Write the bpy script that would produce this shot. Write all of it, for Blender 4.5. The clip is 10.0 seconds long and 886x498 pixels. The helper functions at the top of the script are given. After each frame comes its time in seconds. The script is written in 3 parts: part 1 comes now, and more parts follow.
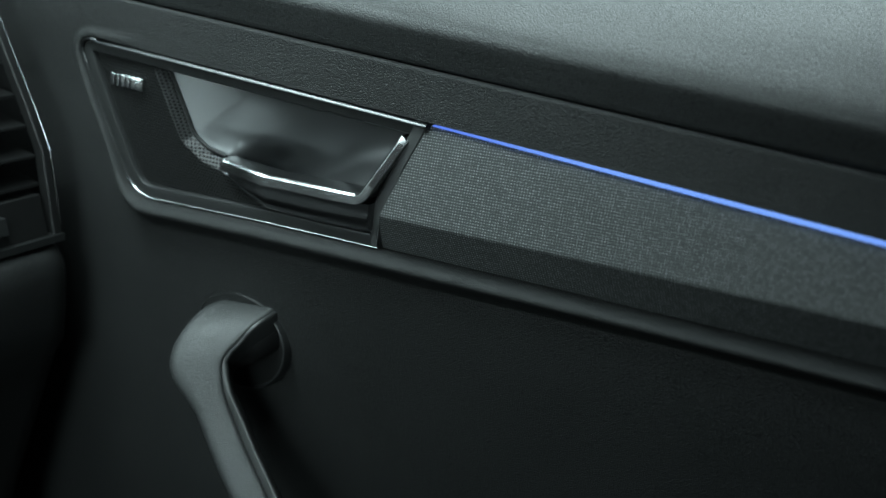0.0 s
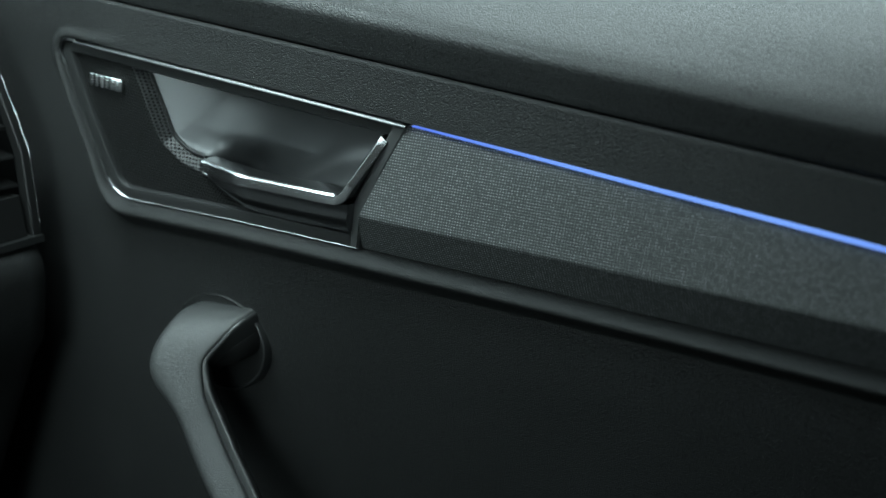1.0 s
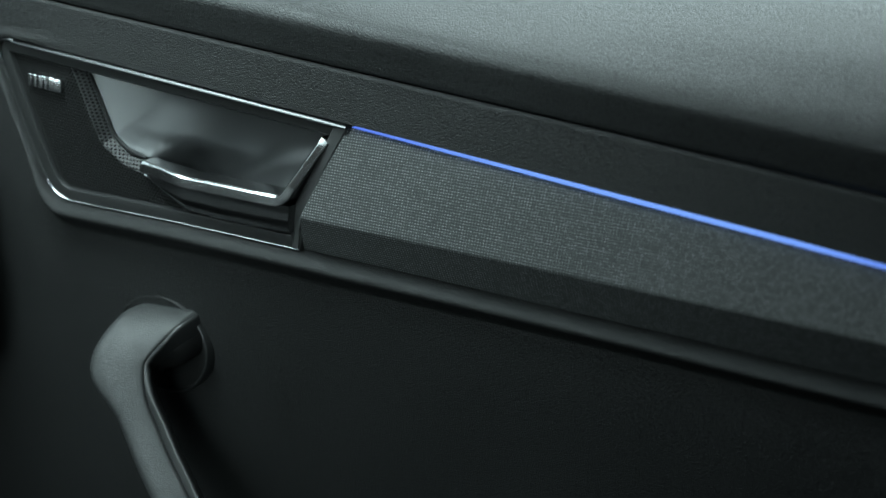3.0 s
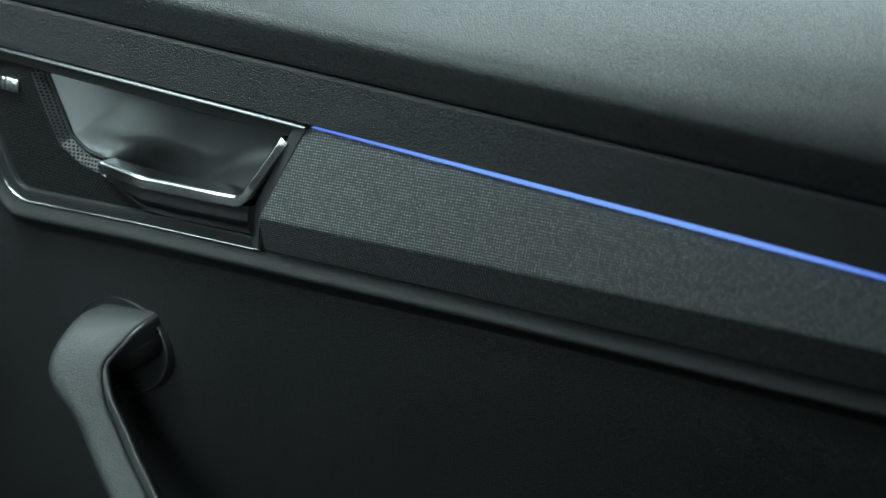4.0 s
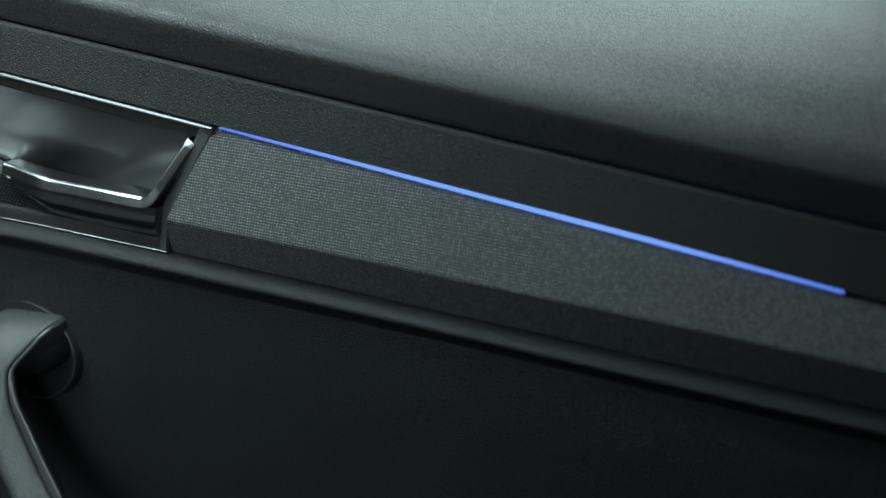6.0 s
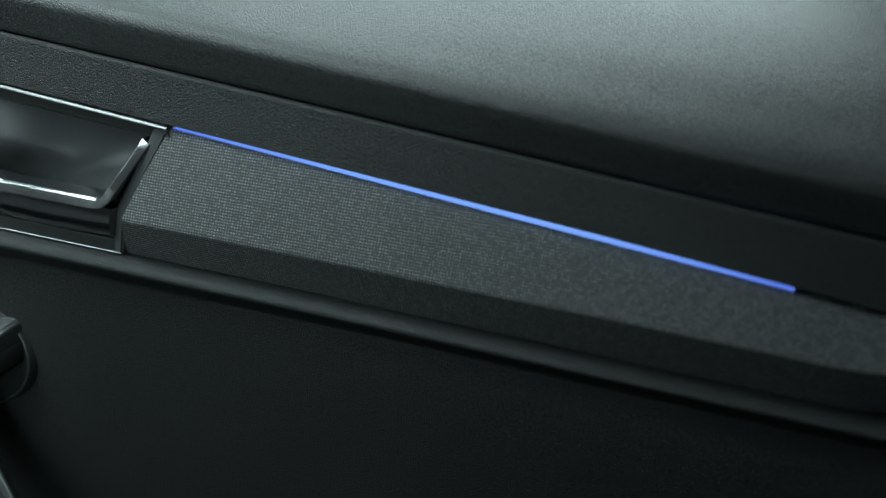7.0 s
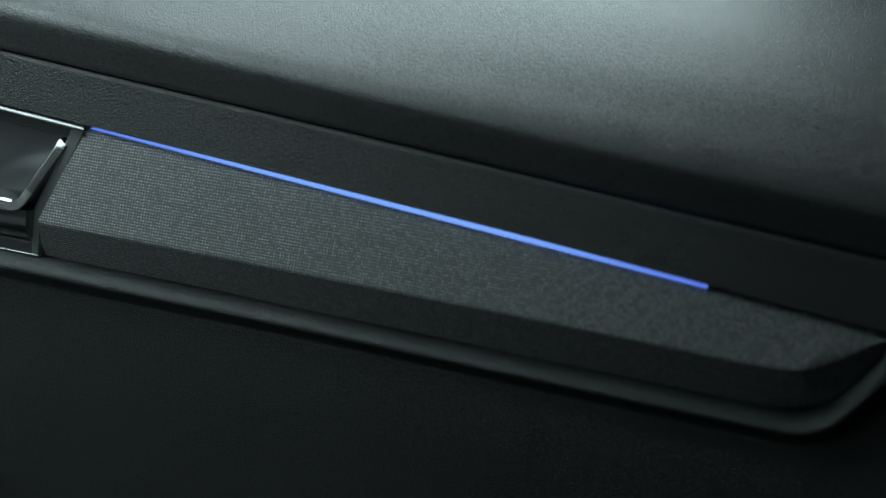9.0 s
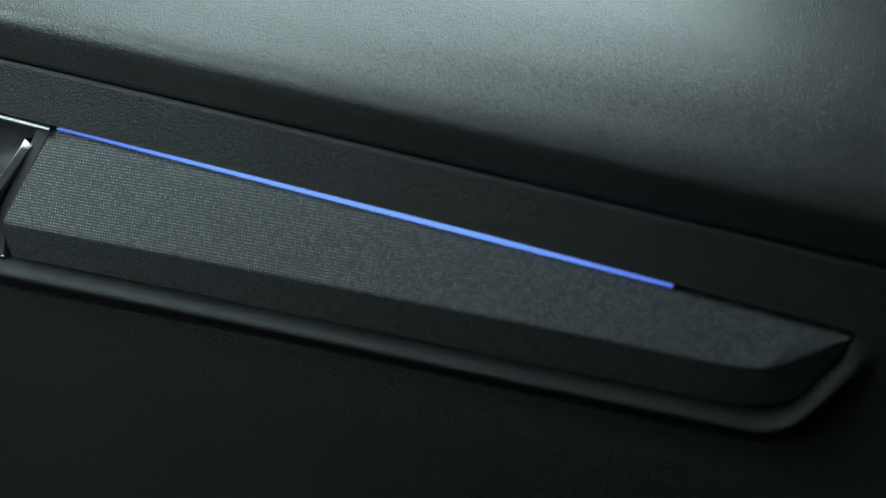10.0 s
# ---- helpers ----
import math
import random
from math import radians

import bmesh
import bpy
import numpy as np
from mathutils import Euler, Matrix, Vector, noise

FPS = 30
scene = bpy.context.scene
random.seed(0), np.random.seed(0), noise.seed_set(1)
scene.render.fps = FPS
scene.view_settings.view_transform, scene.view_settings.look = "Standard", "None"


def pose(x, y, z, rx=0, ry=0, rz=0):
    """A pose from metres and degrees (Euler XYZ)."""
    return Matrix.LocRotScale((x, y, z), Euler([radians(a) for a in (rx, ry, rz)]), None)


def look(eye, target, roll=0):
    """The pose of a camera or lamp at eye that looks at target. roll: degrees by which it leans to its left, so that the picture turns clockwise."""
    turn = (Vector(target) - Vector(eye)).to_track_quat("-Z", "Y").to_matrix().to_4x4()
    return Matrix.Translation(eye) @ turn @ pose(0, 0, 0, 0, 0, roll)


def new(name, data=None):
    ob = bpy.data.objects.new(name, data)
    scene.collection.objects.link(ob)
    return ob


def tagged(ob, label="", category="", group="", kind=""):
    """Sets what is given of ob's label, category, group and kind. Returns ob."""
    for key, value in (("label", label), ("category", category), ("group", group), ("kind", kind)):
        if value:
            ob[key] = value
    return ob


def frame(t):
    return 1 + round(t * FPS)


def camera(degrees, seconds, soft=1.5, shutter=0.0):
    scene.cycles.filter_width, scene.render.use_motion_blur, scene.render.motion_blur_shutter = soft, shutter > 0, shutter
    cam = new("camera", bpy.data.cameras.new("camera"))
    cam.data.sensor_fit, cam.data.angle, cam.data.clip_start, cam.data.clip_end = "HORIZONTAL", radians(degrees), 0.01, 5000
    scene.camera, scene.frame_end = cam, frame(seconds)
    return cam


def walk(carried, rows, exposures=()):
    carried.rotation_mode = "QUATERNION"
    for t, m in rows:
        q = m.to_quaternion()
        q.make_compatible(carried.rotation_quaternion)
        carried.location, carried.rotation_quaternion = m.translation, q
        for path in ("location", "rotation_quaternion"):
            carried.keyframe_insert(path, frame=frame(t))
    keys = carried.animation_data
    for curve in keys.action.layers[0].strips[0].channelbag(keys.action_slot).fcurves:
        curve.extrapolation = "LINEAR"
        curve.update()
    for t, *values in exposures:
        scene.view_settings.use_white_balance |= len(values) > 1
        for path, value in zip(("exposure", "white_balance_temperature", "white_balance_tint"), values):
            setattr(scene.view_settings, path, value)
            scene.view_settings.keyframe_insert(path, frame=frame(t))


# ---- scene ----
cam = camera(42.0, 10.0)
cam.data.dof.use_dof = True
cam.data.dof.focus_distance = 0.80
cam.data.dof.aperture_fstop = 3.5
PATH = [
    (0, pose(0.3717, -0.6645, 1.0316, 70.493, -7.067, 29.880)),
    (0.5, pose(0.3737, -0.6641, 1.0315, 70.569, -7.141, 29.631)),
    (1, pose(0.3761, -0.6635, 1.0325, 70.593, -7.142, 29.161)),
    (1.5, pose(0.3781, -0.6632, 1.0333, 70.655, -7.338, 28.645)),
    (2, pose(0.3803, -0.6614, 1.0343, 70.673, -7.433, 28.116)),
    (2.5, pose(0.3830, -0.6592, 1.0346, 70.736, -7.496, 27.657)),
    (4, pose(0.3909, -0.6586, 1.0357, 71.100, -8.003, 25.458)),
    (4.5, pose(0.3942, -0.6572, 1.0376, 71.128, -8.178, 24.580)),
    (5, pose(0.3973, -0.6547, 1.0391, 71.170, -8.326, 23.705)),
    (5.5, pose(0.4016, -0.6532, 1.0393, 71.323, -8.514, 22.969)),
    (7, pose(0.4139, -0.6511, 1.0354, 72.176, -9.070, 20.587)),
    (7.5, pose(0.4189, -0.6510, 1.0331, 72.548, -9.264, 19.902)),
    (8, pose(0.4230, -0.6509, 1.0305, 72.940, -9.494, 19.218)),
    (8.5, pose(0.4273, -0.6501, 1.0299, 73.164, -9.660, 18.605)),
    (9, pose(0.4310, -0.6491, 1.0308, 73.256, -9.730, 17.904)),
    (9.5, pose(0.4337, -0.6488, 1.0315, 73.372, -9.894, 17.245)),
    (10, pose(0.4372, -0.6476, 1.0335, 73.326, -9.873, 16.799)),
]
walk(cam, PATH)
scene.view_settings.exposure = 0.0

# ---- light: sky, windows and an added overhead lamp ----
world = bpy.data.worlds.new("world")
scene.world = world
world.use_nodes = True
wn = world.node_tree
sky = wn.nodes.new("ShaderNodeTexSky")
sky.sky_type, sky.sun_disc, sky.sun_elevation, sky.sun_rotation = "NISHITA", False, radians(50), radians(60)
wn.links.new(sky.outputs[0], wn.nodes["Background"].inputs[0])
wn.nodes["Background"].inputs[1].default_value = 0.015


def window_light(name, eye, target, wide, high, watts, colour, spread=180):
    lamp = bpy.data.lights.new(name, "AREA")
    lamp.shape, lamp.size, lamp.size_y, lamp.energy, lamp.color = "RECTANGLE", wide, high, watts, colour
    lamp.spread = radians(spread)
    ob = new(name, lamp)
    ob.matrix_world = look(eye, target)
    return ob


COOL = (0.78, 1.0, 1.015)
# overhead lamp is added and unseen, mostly ahead of the roof opening
window_light("overhead_light", (-0.36, -0.29, 1.40), (-0.30, -0.18, 0.0), 0.60, 0.28, 8.6, COOL, 140)
window_light("side_window_light", (-0.05, 0.46, 1.40), (0.00, 0.05, 0.90), 0.86, 0.5, 8.0, COOL)
window_light("windscreen_light", (-0.78, -0.75, 1.2), (-0.15, 0.0, 0.62), 1.1, 0.4, 1.9, COOL, 95)
window_light("far_door_light", (0.12, -1.46, 1.12), (-0.52, 0.0, 0.58), 0.60, 0.45, 1.8, COOL, 60)


# ---- materials ----
def material(name, colour, rough=0.5, metal=0.0, spec=0.5):
    m = bpy.data.materials.new(name)
    m.use_nodes = True
    b = m.node_tree.nodes["Principled BSDF"]
    b.inputs["Base Color"].default_value = (*colour, 1)
    b.inputs["Roughness"].default_value = rough
    b.inputs["Metallic"].default_value = metal
    b.inputs["Specular IOR Level"].default_value = spec
    return m


def node(m, kind, **props):
    n = m.node_tree.nodes.new(kind)
    for key, value in props.items():
        if key == "operation":
            n.operation = value
        elif key == "feature":
            n.feature = value
        elif key == "data_type":
            n.data_type = value
        elif key == "blend_type":
            n.blend_type = value
    return n


def link(m, a, b):
    m.node_tree.links.new(a, b)


def maths(m, op, a, b=None):
    n = node(m, "ShaderNodeMath", operation=op)
    for slot, value in ((0, a), (1, b)):
        if value is None:
            continue
        if isinstance(value, (int, float)):
            n.inputs[slot].default_value = value
        else:
            link(m, value, n.inputs[slot])
    return n.outputs[0]


def leather(name, dark, light, rough, cell=520.0, depth=0.0005, spec=0.5):
    """Grained soft plastic: pebbled cells, fine noise and a slow change of sheen."""
    m = material(name, dark, rough, 0.0, spec)
    b = m.node_tree.nodes["Principled BSDF"]
    co = node(m, "ShaderNodeTexCoord").outputs["Object"]
    warp = node(m, "ShaderNodeTexNoise")
    warp.inputs["Scale"].default_value, warp.inputs["Detail"].default_value = cell * 0.45, 2
    link(m, co, warp.inputs["Vector"])
    mix = node(m, "ShaderNodeVectorMath", operation="MULTIPLY_ADD")
    link(m, warp.outputs["Color"], mix.inputs[0])
    mix.inputs[1].default_value = (0.22 / cell, 0.22 / cell, 0.22 / cell)
    link(m, co, mix.inputs[2])
    cells = node(m, "ShaderNodeTexVoronoi", feature="DISTANCE_TO_EDGE")
    cells.inputs["Scale"].default_value = cell
    link(m, mix.outputs[0], cells.inputs["Vector"])
    ramp = node(m, "ShaderNodeMapRange")
    ramp.interpolation_type = "SMOOTHSTEP"
    ramp.inputs["From Max"].default_value = 0.24
    link(m, cells.outputs["Distance"], ramp.inputs["Value"])
    fine = node(m, "ShaderNodeTexNoise")
    fine.inputs["Scale"].default_value, fine.inputs["Detail"].default_value = cell * 2.2, 2
    link(m, co, fine.inputs["Vector"])
    height = maths(m, "ADD", ramp.outputs[0], maths(m, "MULTIPLY", fine.outputs["Fac"], 0.3))
    bump = node(m, "ShaderNodeBump")
    bump.inputs["Strength"].default_value, bump.inputs["Distance"].default_value = 0.5, depth
    link(m, height, bump.inputs["Height"])
    link(m, bump.outputs[0], b.inputs["Normal"])
    slow = node(m, "ShaderNodeTexNoise")
    slow.inputs["Scale"].default_value, slow.inputs["Detail"].default_value = 14, 4
    link(m, co, slow.inputs["Vector"])
    # grooves between cells are coloured darker, as shade on top of the bump
    tone = node(m, "ShaderNodeMix", data_type="RGBA")
    tone.inputs[6].default_value, tone.inputs[7].default_value = (*dark, 1), (*light, 1)
    link(m, maths(m, "ADD", maths(m, "MULTIPLY", ramp.outputs[0], 0.6), maths(m, "MULTIPLY", slow.outputs["Fac"], 0.4)), tone.inputs[0])
    link(m, tone.outputs[2], b.inputs["Base Color"])
    link(m, maths(m, "ADD", maths(m, "MULTIPLY", slow.outputs["Fac"], 0.06), rough - 0.03), b.inputs["Roughness"])
    return m


def dusty(name, colour, rough, metal=0.0, spec=0.5, smear=0.12):
    """Smooth plastic or metal with faint smears."""
    m = material(name, colour, rough, metal, spec)
    b = m.node_tree.nodes["Principled BSDF"]
    co = node(m, "ShaderNodeTexCoord").outputs["Object"]
    n = node(m, "ShaderNodeTexNoise")
    n.inputs["Scale"].default_value, n.inputs["Detail"].default_value = 40, 6
    link(m, co, n.inputs["Vector"])
    link(m, maths(m, "ADD", maths(m, "MULTIPLY", n.outputs["Fac"], smear), rough - 0.4 * smear), b.inputs["Roughness"])
    return m


def dots(m, pitch_u, pitch_v, turn, stagger, tall=1.0):
    """Distance from the nearest dot's middle, in pitches, and a chance value per dot, on the door's plane."""
    co = node(m, "ShaderNodeTexCoord").outputs["Object"]
    spin = node(m, "ShaderNodeVectorRotate")
    spin.rotation_type = "Y_AXIS"
    spin.inputs["Angle"].default_value = radians(turn)
    link(m, co, spin.inputs["Vector"])
    parts = node(m, "ShaderNodeSeparateXYZ")
    link(m, spin.outputs[0], parts.inputs[0])
    v = maths(m, "MULTIPLY", parts.outputs["Z"], 1 / pitch_v)
    row = maths(m, "FLOOR", v)
    u = maths(m, "MULTIPLY", parts.outputs["X"], 1 / pitch_u)
    if stagger:
        u = maths(m, "ADD", u, maths(m, "MULTIPLY", row, 0.5))
    col = maths(m, "FLOOR", u)
    du = maths(m, "SUBTRACT", maths(m, "FRACT", u), 0.5)
    dv = maths(m, "MULTIPLY", maths(m, "SUBTRACT", maths(m, "FRACT", v), 0.5), tall)
    cell = node(m, "ShaderNodeCombineXYZ")
    link(m, col, cell.inputs[0])
    link(m, row, cell.inputs[1])
    chance = node(m, "ShaderNodeTexWhiteNoise")
    link(m, cell.outputs[0], chance.inputs["Vector"])
    far = maths(m, "SQRT", maths(m, "ADD", maths(m, "MULTIPLY", du, du), maths(m, "MULTIPLY", dv, dv)))
    return far, chance.outputs["Value"], co


def woven(name):
    m = material(name, (0.03, 0.03, 0.03), 0.85, 0.0, 0.25)
    b = m.node_tree.nodes["Principled BSDF"]
    far, chance, co = dots(m, 0.0020, 0.00185, 4.5, False, 1.35)
    knot = node(m, "ShaderNodeMapRange")
    knot.inputs["From Min"].default_value, knot.inputs["From Max"].default_value = 0.40, 0.14
    link(m, far, knot.inputs["Value"])
    fuzz = node(m, "ShaderNodeTexNoise")
    fuzz.inputs["Scale"].default_value, fuzz.inputs["Detail"].default_value = 1500, 3
    link(m, co, fuzz.inputs["Vector"])
    lit = maths(m, "MULTIPLY", knot.outputs[0], maths(m, "ADD", maths(m, "MULTIPLY", chance, 0.75), 0.25))
    tone = node(m, "ShaderNodeMix", data_type="RGBA")
    tone.inputs[6].default_value, tone.inputs[7].default_value = (0.043, 0.045, 0.045, 1), (0.27, 0.279, 0.279, 1)
    link(m, lit, tone.inputs[0])
    link(m, tone.outputs[2], b.inputs["Base Color"])
    bump = node(m, "ShaderNodeBump")
    bump.inputs["Strength"].default_value, bump.inputs["Distance"].default_value = 0.5, 0.0005
    link(m, maths(m, "ADD", knot.outputs[0], maths(m, "MULTIPLY", fuzz.outputs["Fac"], 0.8)), bump.inputs["Height"])
    link(m, bump.outputs[0], b.inputs["Normal"])
    return m


def perforated(name):
    m = material(name, (0.03, 0.03, 0.03), 0.4, 0.0, 0.5)
    b = m.node_tree.nodes["Principled BSDF"]
    far, chance, co = dots(m, 0.0029, 0.0024, 0.0, True)
    rim = node(m, "ShaderNodeMapRange")
    rim.inputs["From Min"].default_value, rim.inputs["From Max"].default_value = 0.26, 0.36
    link(m, far, rim.inputs["Value"])
    # holes aren't cut; the shade inside them is put into the colour
    tone = node(m, "ShaderNodeMix", data_type="RGBA")
    tone.inputs[6].default_value, tone.inputs[7].default_value = (0.001, 0.001, 0.001, 1), (0.011, 0.0113, 0.0113, 1)
    link(m, rim.outputs[0], tone.inputs[0])
    link(m, tone.outputs[2], b.inputs["Base Color"])
    link(m, maths(m, "MULTIPLY", rim.outputs[0], 0.3), b.inputs["Specular IOR Level"])
    bump = node(m, "ShaderNodeBump")
    bump.inputs["Strength"].default_value, bump.inputs["Distance"].default_value = 0.8, 0.0008
    link(m, rim.outputs[0], bump.inputs["Height"])
    link(m, bump.outputs[0], b.inputs["Normal"])
    return m


LEATHER = leather("grained_soft_plastic", (0.006, 0.0063, 0.0063), (0.019, 0.0198, 0.0198), 0.52, 600, 0.0008, 0.33)
PAD = leather("belt_pad_skin", (0.007, 0.0073, 0.0073), (0.038, 0.0396, 0.0396), 0.46, 480, 0.00045)
GRIP = leather("grip_skin", (0.032, 0.0332, 0.0332), (0.054, 0.0558, 0.0558), 0.39, 620, 0.00038, 0.42)
FABRIC = woven("woven_fabric")
GRILLE = perforated("perforated_plastic")
GLOSS = dusty("gloss_black", (0.012, 0.0125, 0.0125), 0.3)
# lighter copy of the surround plastic, with its grey reflection put into the colour
SURROUND_LIT = dusty("surround_lit", (0.050, 0.0515, 0.0515), 0.38)
SURROUND = dusty("satin_black_surround", (0.018, 0.0185, 0.0185), 0.36, 0.0, 0.38)
TRIM = dusty("grip_edge_plastic", (0.016, 0.0166, 0.0166), 0.38)
SATIN = dusty("satin_silver_paint", (0.060, 0.0622, 0.0636), 0.38, 0.6, 0.5, 0.03)
BLACK = dusty("matt_black_plastic", (0.006, 0.006, 0.006), 0.5, 0.0, 0.3)
CHROME = dusty("smoked_chrome", (0.46, 0.466, 0.472), 0.21, 1.0, 0.5, 0.02)
BRIGHT = dusty("bright_chrome", (0.6, 0.61, 0.62), 0.24, 1.0)
SATIN_CHROME = dusty("satin_chrome", (0.090, 0.0925, 0.094), 0.31, 1.0, 0.5, 0.03)
BLACK_CHROME = dusty("black_chrome", (0.25, 0.253, 0.258), 0.24, 1.0, 0.5, 0.02)
SLATS = dusty("slat_plastic", (0.003, 0.003, 0.003), 0.6, 0.0, 0.12)
LINING = dusty("grey_lining", (0.05, 0.05, 0.05), 0.9)
CARPET = dusty("black_carpet", (0.012, 0.012, 0.012), 0.95)
WHITE = material("white_print", (0.6, 0.62, 0.64), 0.5)
GLOW = material("blue_light_guide", (0.02, 0.04, 0.2), 0.4)
glow_shader = GLOW.node_tree.nodes["Principled BSDF"]
glow_place = node(GLOW, "ShaderNodeSeparateXYZ")
link(GLOW, node(GLOW, "ShaderNodeTexCoord").outputs["Object"], glow_place.inputs[0])
glow_mid = node(GLOW, "ShaderNodeMapRange")
glow_mid.interpolation_type = "SMOOTHSTEP"
glow_mid.inputs["From Min"].default_value, glow_mid.inputs["From Max"].default_value = 0.27, 0.05
link(GLOW, maths(GLOW, "ABSOLUTE", maths(GLOW, "SUBTRACT", glow_place.outputs["X"], 0.21)), glow_mid.inputs["Value"])
glow_tone = node(GLOW, "ShaderNodeMix", data_type="RGBA")
glow_tone.inputs[6].default_value, glow_tone.inputs[7].default_value = (0.066, 0.132, 0.69, 1), (0.20, 0.40, 1.0, 1)
link(GLOW, glow_mid.outputs[0], glow_tone.inputs[0])
link(GLOW, glow_tone.outputs[2], glow_shader.inputs["Emission Color"])
glow_shader.inputs["Emission Strength"].default_value = 1.0


# ---- mesh helpers ----
def part(name, bm, mat, parent=None, label="", sharp=38):
    bmesh.ops.recalc_face_normals(bm, faces=bm.faces[:])
    me = bpy.data.meshes.new(name)
    bm.to_mesh(me)
    bm.free()
    me.materials.append(mat)
    for p in me.polygons:
        p.use_smooth = True
    me.set_sharp_from_angle(angle=radians(sharp))
    ob = new(name, me)
    ob.parent = parent
    if label:
        tagged(ob, label)
    return ob


def thing(name, label, category):
    return tagged(new(name), label, category)


def loft(loops, closed_u=True, closed_v=False, caps=True):
    """Faces between loops of points of equal count. closed_u: each loop is a ring; closed_v: the last loop meets the first."""
    bm = bmesh.new()
    grid = [[bm.verts.new(p) for p in loop] for loop in loops]
    n = len(grid[0])
    for a in range(len(grid) - (0 if closed_v else 1)):
        one, two = grid[a], grid[(a + 1) % len(grid)]
        for k in range(n if closed_u else n - 1):
            bm.faces.new((one[k], one[(k + 1) % n], two[(k + 1) % n], two[k]))
    if caps and closed_u and not closed_v:
        bm.faces.new(grid[0])
        bm.faces.new(grid[-1][::-1])
    return bm


def box(x0, x1, y0, y1, z0, z1, bevel=0.0):
    bm = bmesh.new()
    bmesh.ops.create_cube(bm, size=1.0)
    bmesh.ops.transform(bm, matrix=Matrix.Translation(((x0 + x1) / 2, (y0 + y1) / 2, (z0 + z1) / 2)) @ Matrix.Diagonal((x1 - x0, y1 - y0, z1 - z0, 1)), verts=bm.verts)
    if bevel:
        bmesh.ops.bevel(bm, geom=bm.edges[:], offset=bevel, segments=3, profile=0.5, affect="EDGES")
    return bm


def rounded(corners, steps=8):
    """A closed outline from (x, z, radius) corners."""
    out = []
    n = len(corners)
    for i, (x, z, r) in enumerate(corners):
        here = Vector((x, z))
        a, b = Vector(corners[i - 1][:2]) - here, Vector(corners[(i + 1) % n][:2]) - here
        if r <= 0:
            out.append(here)
            continue
        half = a.angle(b) / 2
        cut = min(r / math.tan(half), a.length * 0.48, b.length * 0.48)
        p, q = here + a.normalized() * cut, here + b.normalized() * cut
        for k in range(steps + 1):
            t = k / steps
            out.append((1 - t) ** 2 * p + 2 * t * (1 - t) * here + t * t * q)
    return out


def inset(outline, d):
    """The closed outline moved inwards by d."""
    n = len(outline)
    area = sum(outline[i - 1].x * outline[i].y - outline[i].x * outline[i - 1].y for i in range(n))
    side = 1 if area > 0 else -1
    out = []
    for i in range(n):
        a, b = outline[i] - outline[i - 1], outline[(i + 1) % n] - outline[i]
        na, nb = Vector((-a.y, a.x)).normalized(), Vector((-b.y, b.x)).normalized()
        m = na + nb
        m = m / max(0.35, m.length_squared / 2) if m.length > 1e-6 else na
        out.append(outline[i] + m * d * side)
    return out


def ring(outline, steps):
    """Rings at (inset, depth) steps along one outline, joined."""
    return [[(p.x, y, p.y) for p in inset(outline, d)] for d, y in steps]


def along(pairs, x):
    """Piecewise linear value at x."""
    return float(np.interp(x, [p[0] for p in pairs], [p[1] for p in pairs]))


def smooth(a, b, x):
    t = min(1.0, max(0.0, (x - a) / (b - a)))
    return t * t * (3 - 2 * t)


def curve_points(knots, count):
    """A smooth line through knots (Catmull-Rom), as count points."""
    k = [Vector(p) for p in knots]
    k = [2 * k[0] - k[1], *k, 2 * k[-1] - k[-2]]
    out = []
    for n in range(count):
        s = n / (count - 1) * (len(k) - 3)
        i = min(int(s), len(k) - 4)
        t = s - i
        a, b, c, d = k[i:i + 4]
        out.append(0.5 * (2 * b + (c - a) * t + (2 * a - 5 * b + 4 * c - d) * t * t + (3 * b - a - 3 * c + d) * t ** 3))
    return out


# ---- the car door ----
door = thing("car_door", "black grained car door with fabric insert and blue light strip", "car door")

# outline of the inlay: handle panel at the front, fabric towards the rear
INLAY = rounded([(-0.3235, 0.8525, 0.015), (0.10, 0.8525, 0), (0.30, 0.852, 0), (0.517, 0.849, 0.004), (0.515, 0.832, 0.012), (0.490, 0.7885, 0.032),
                 (0.33, 0.7774, 0.2), (0.10, 0.7623, 0.2), (-0.02, 0.7535, 0), (-0.129, 0.7450, 0), (-0.2548, 0.7330, 0.034), (-0.2955, 0.800, 0.2)])


def inlay_distance(x, z):
    """Metres outside the inlay's outline (negative inside), for arrays."""
    x, z = np.asarray(x, float), np.asarray(z, float)
    best, inside = np.full(x.shape, 1e9), np.zeros(x.shape, bool)
    for i in range(len(INLAY)):
        a, b = INLAY[i - 1], INLAY[i]
        d = b - a
        t = np.clip(((x - a.x) * d.x + (z - a.y) * d.y) / max(d.length_squared, 1e-12), 0, 1)
        best = np.minimum(best, np.hypot(x - a.x - t * d.x, z - a.y - t * d.y))
        if a.y != b.y:
            inside ^= ((a.y > z) != (b.y > z)) & (x < a.x + (z - a.y) / (b.y - a.y) * d.x)
    return np.where(inside, -best, best)


def ease(a, b, x):
    t = np.clip((x - a) / (b - a), 0, 1)
    return t * t * (3 - 2 * t)


BAND_TOP = 0.889
RIM = 0.0205


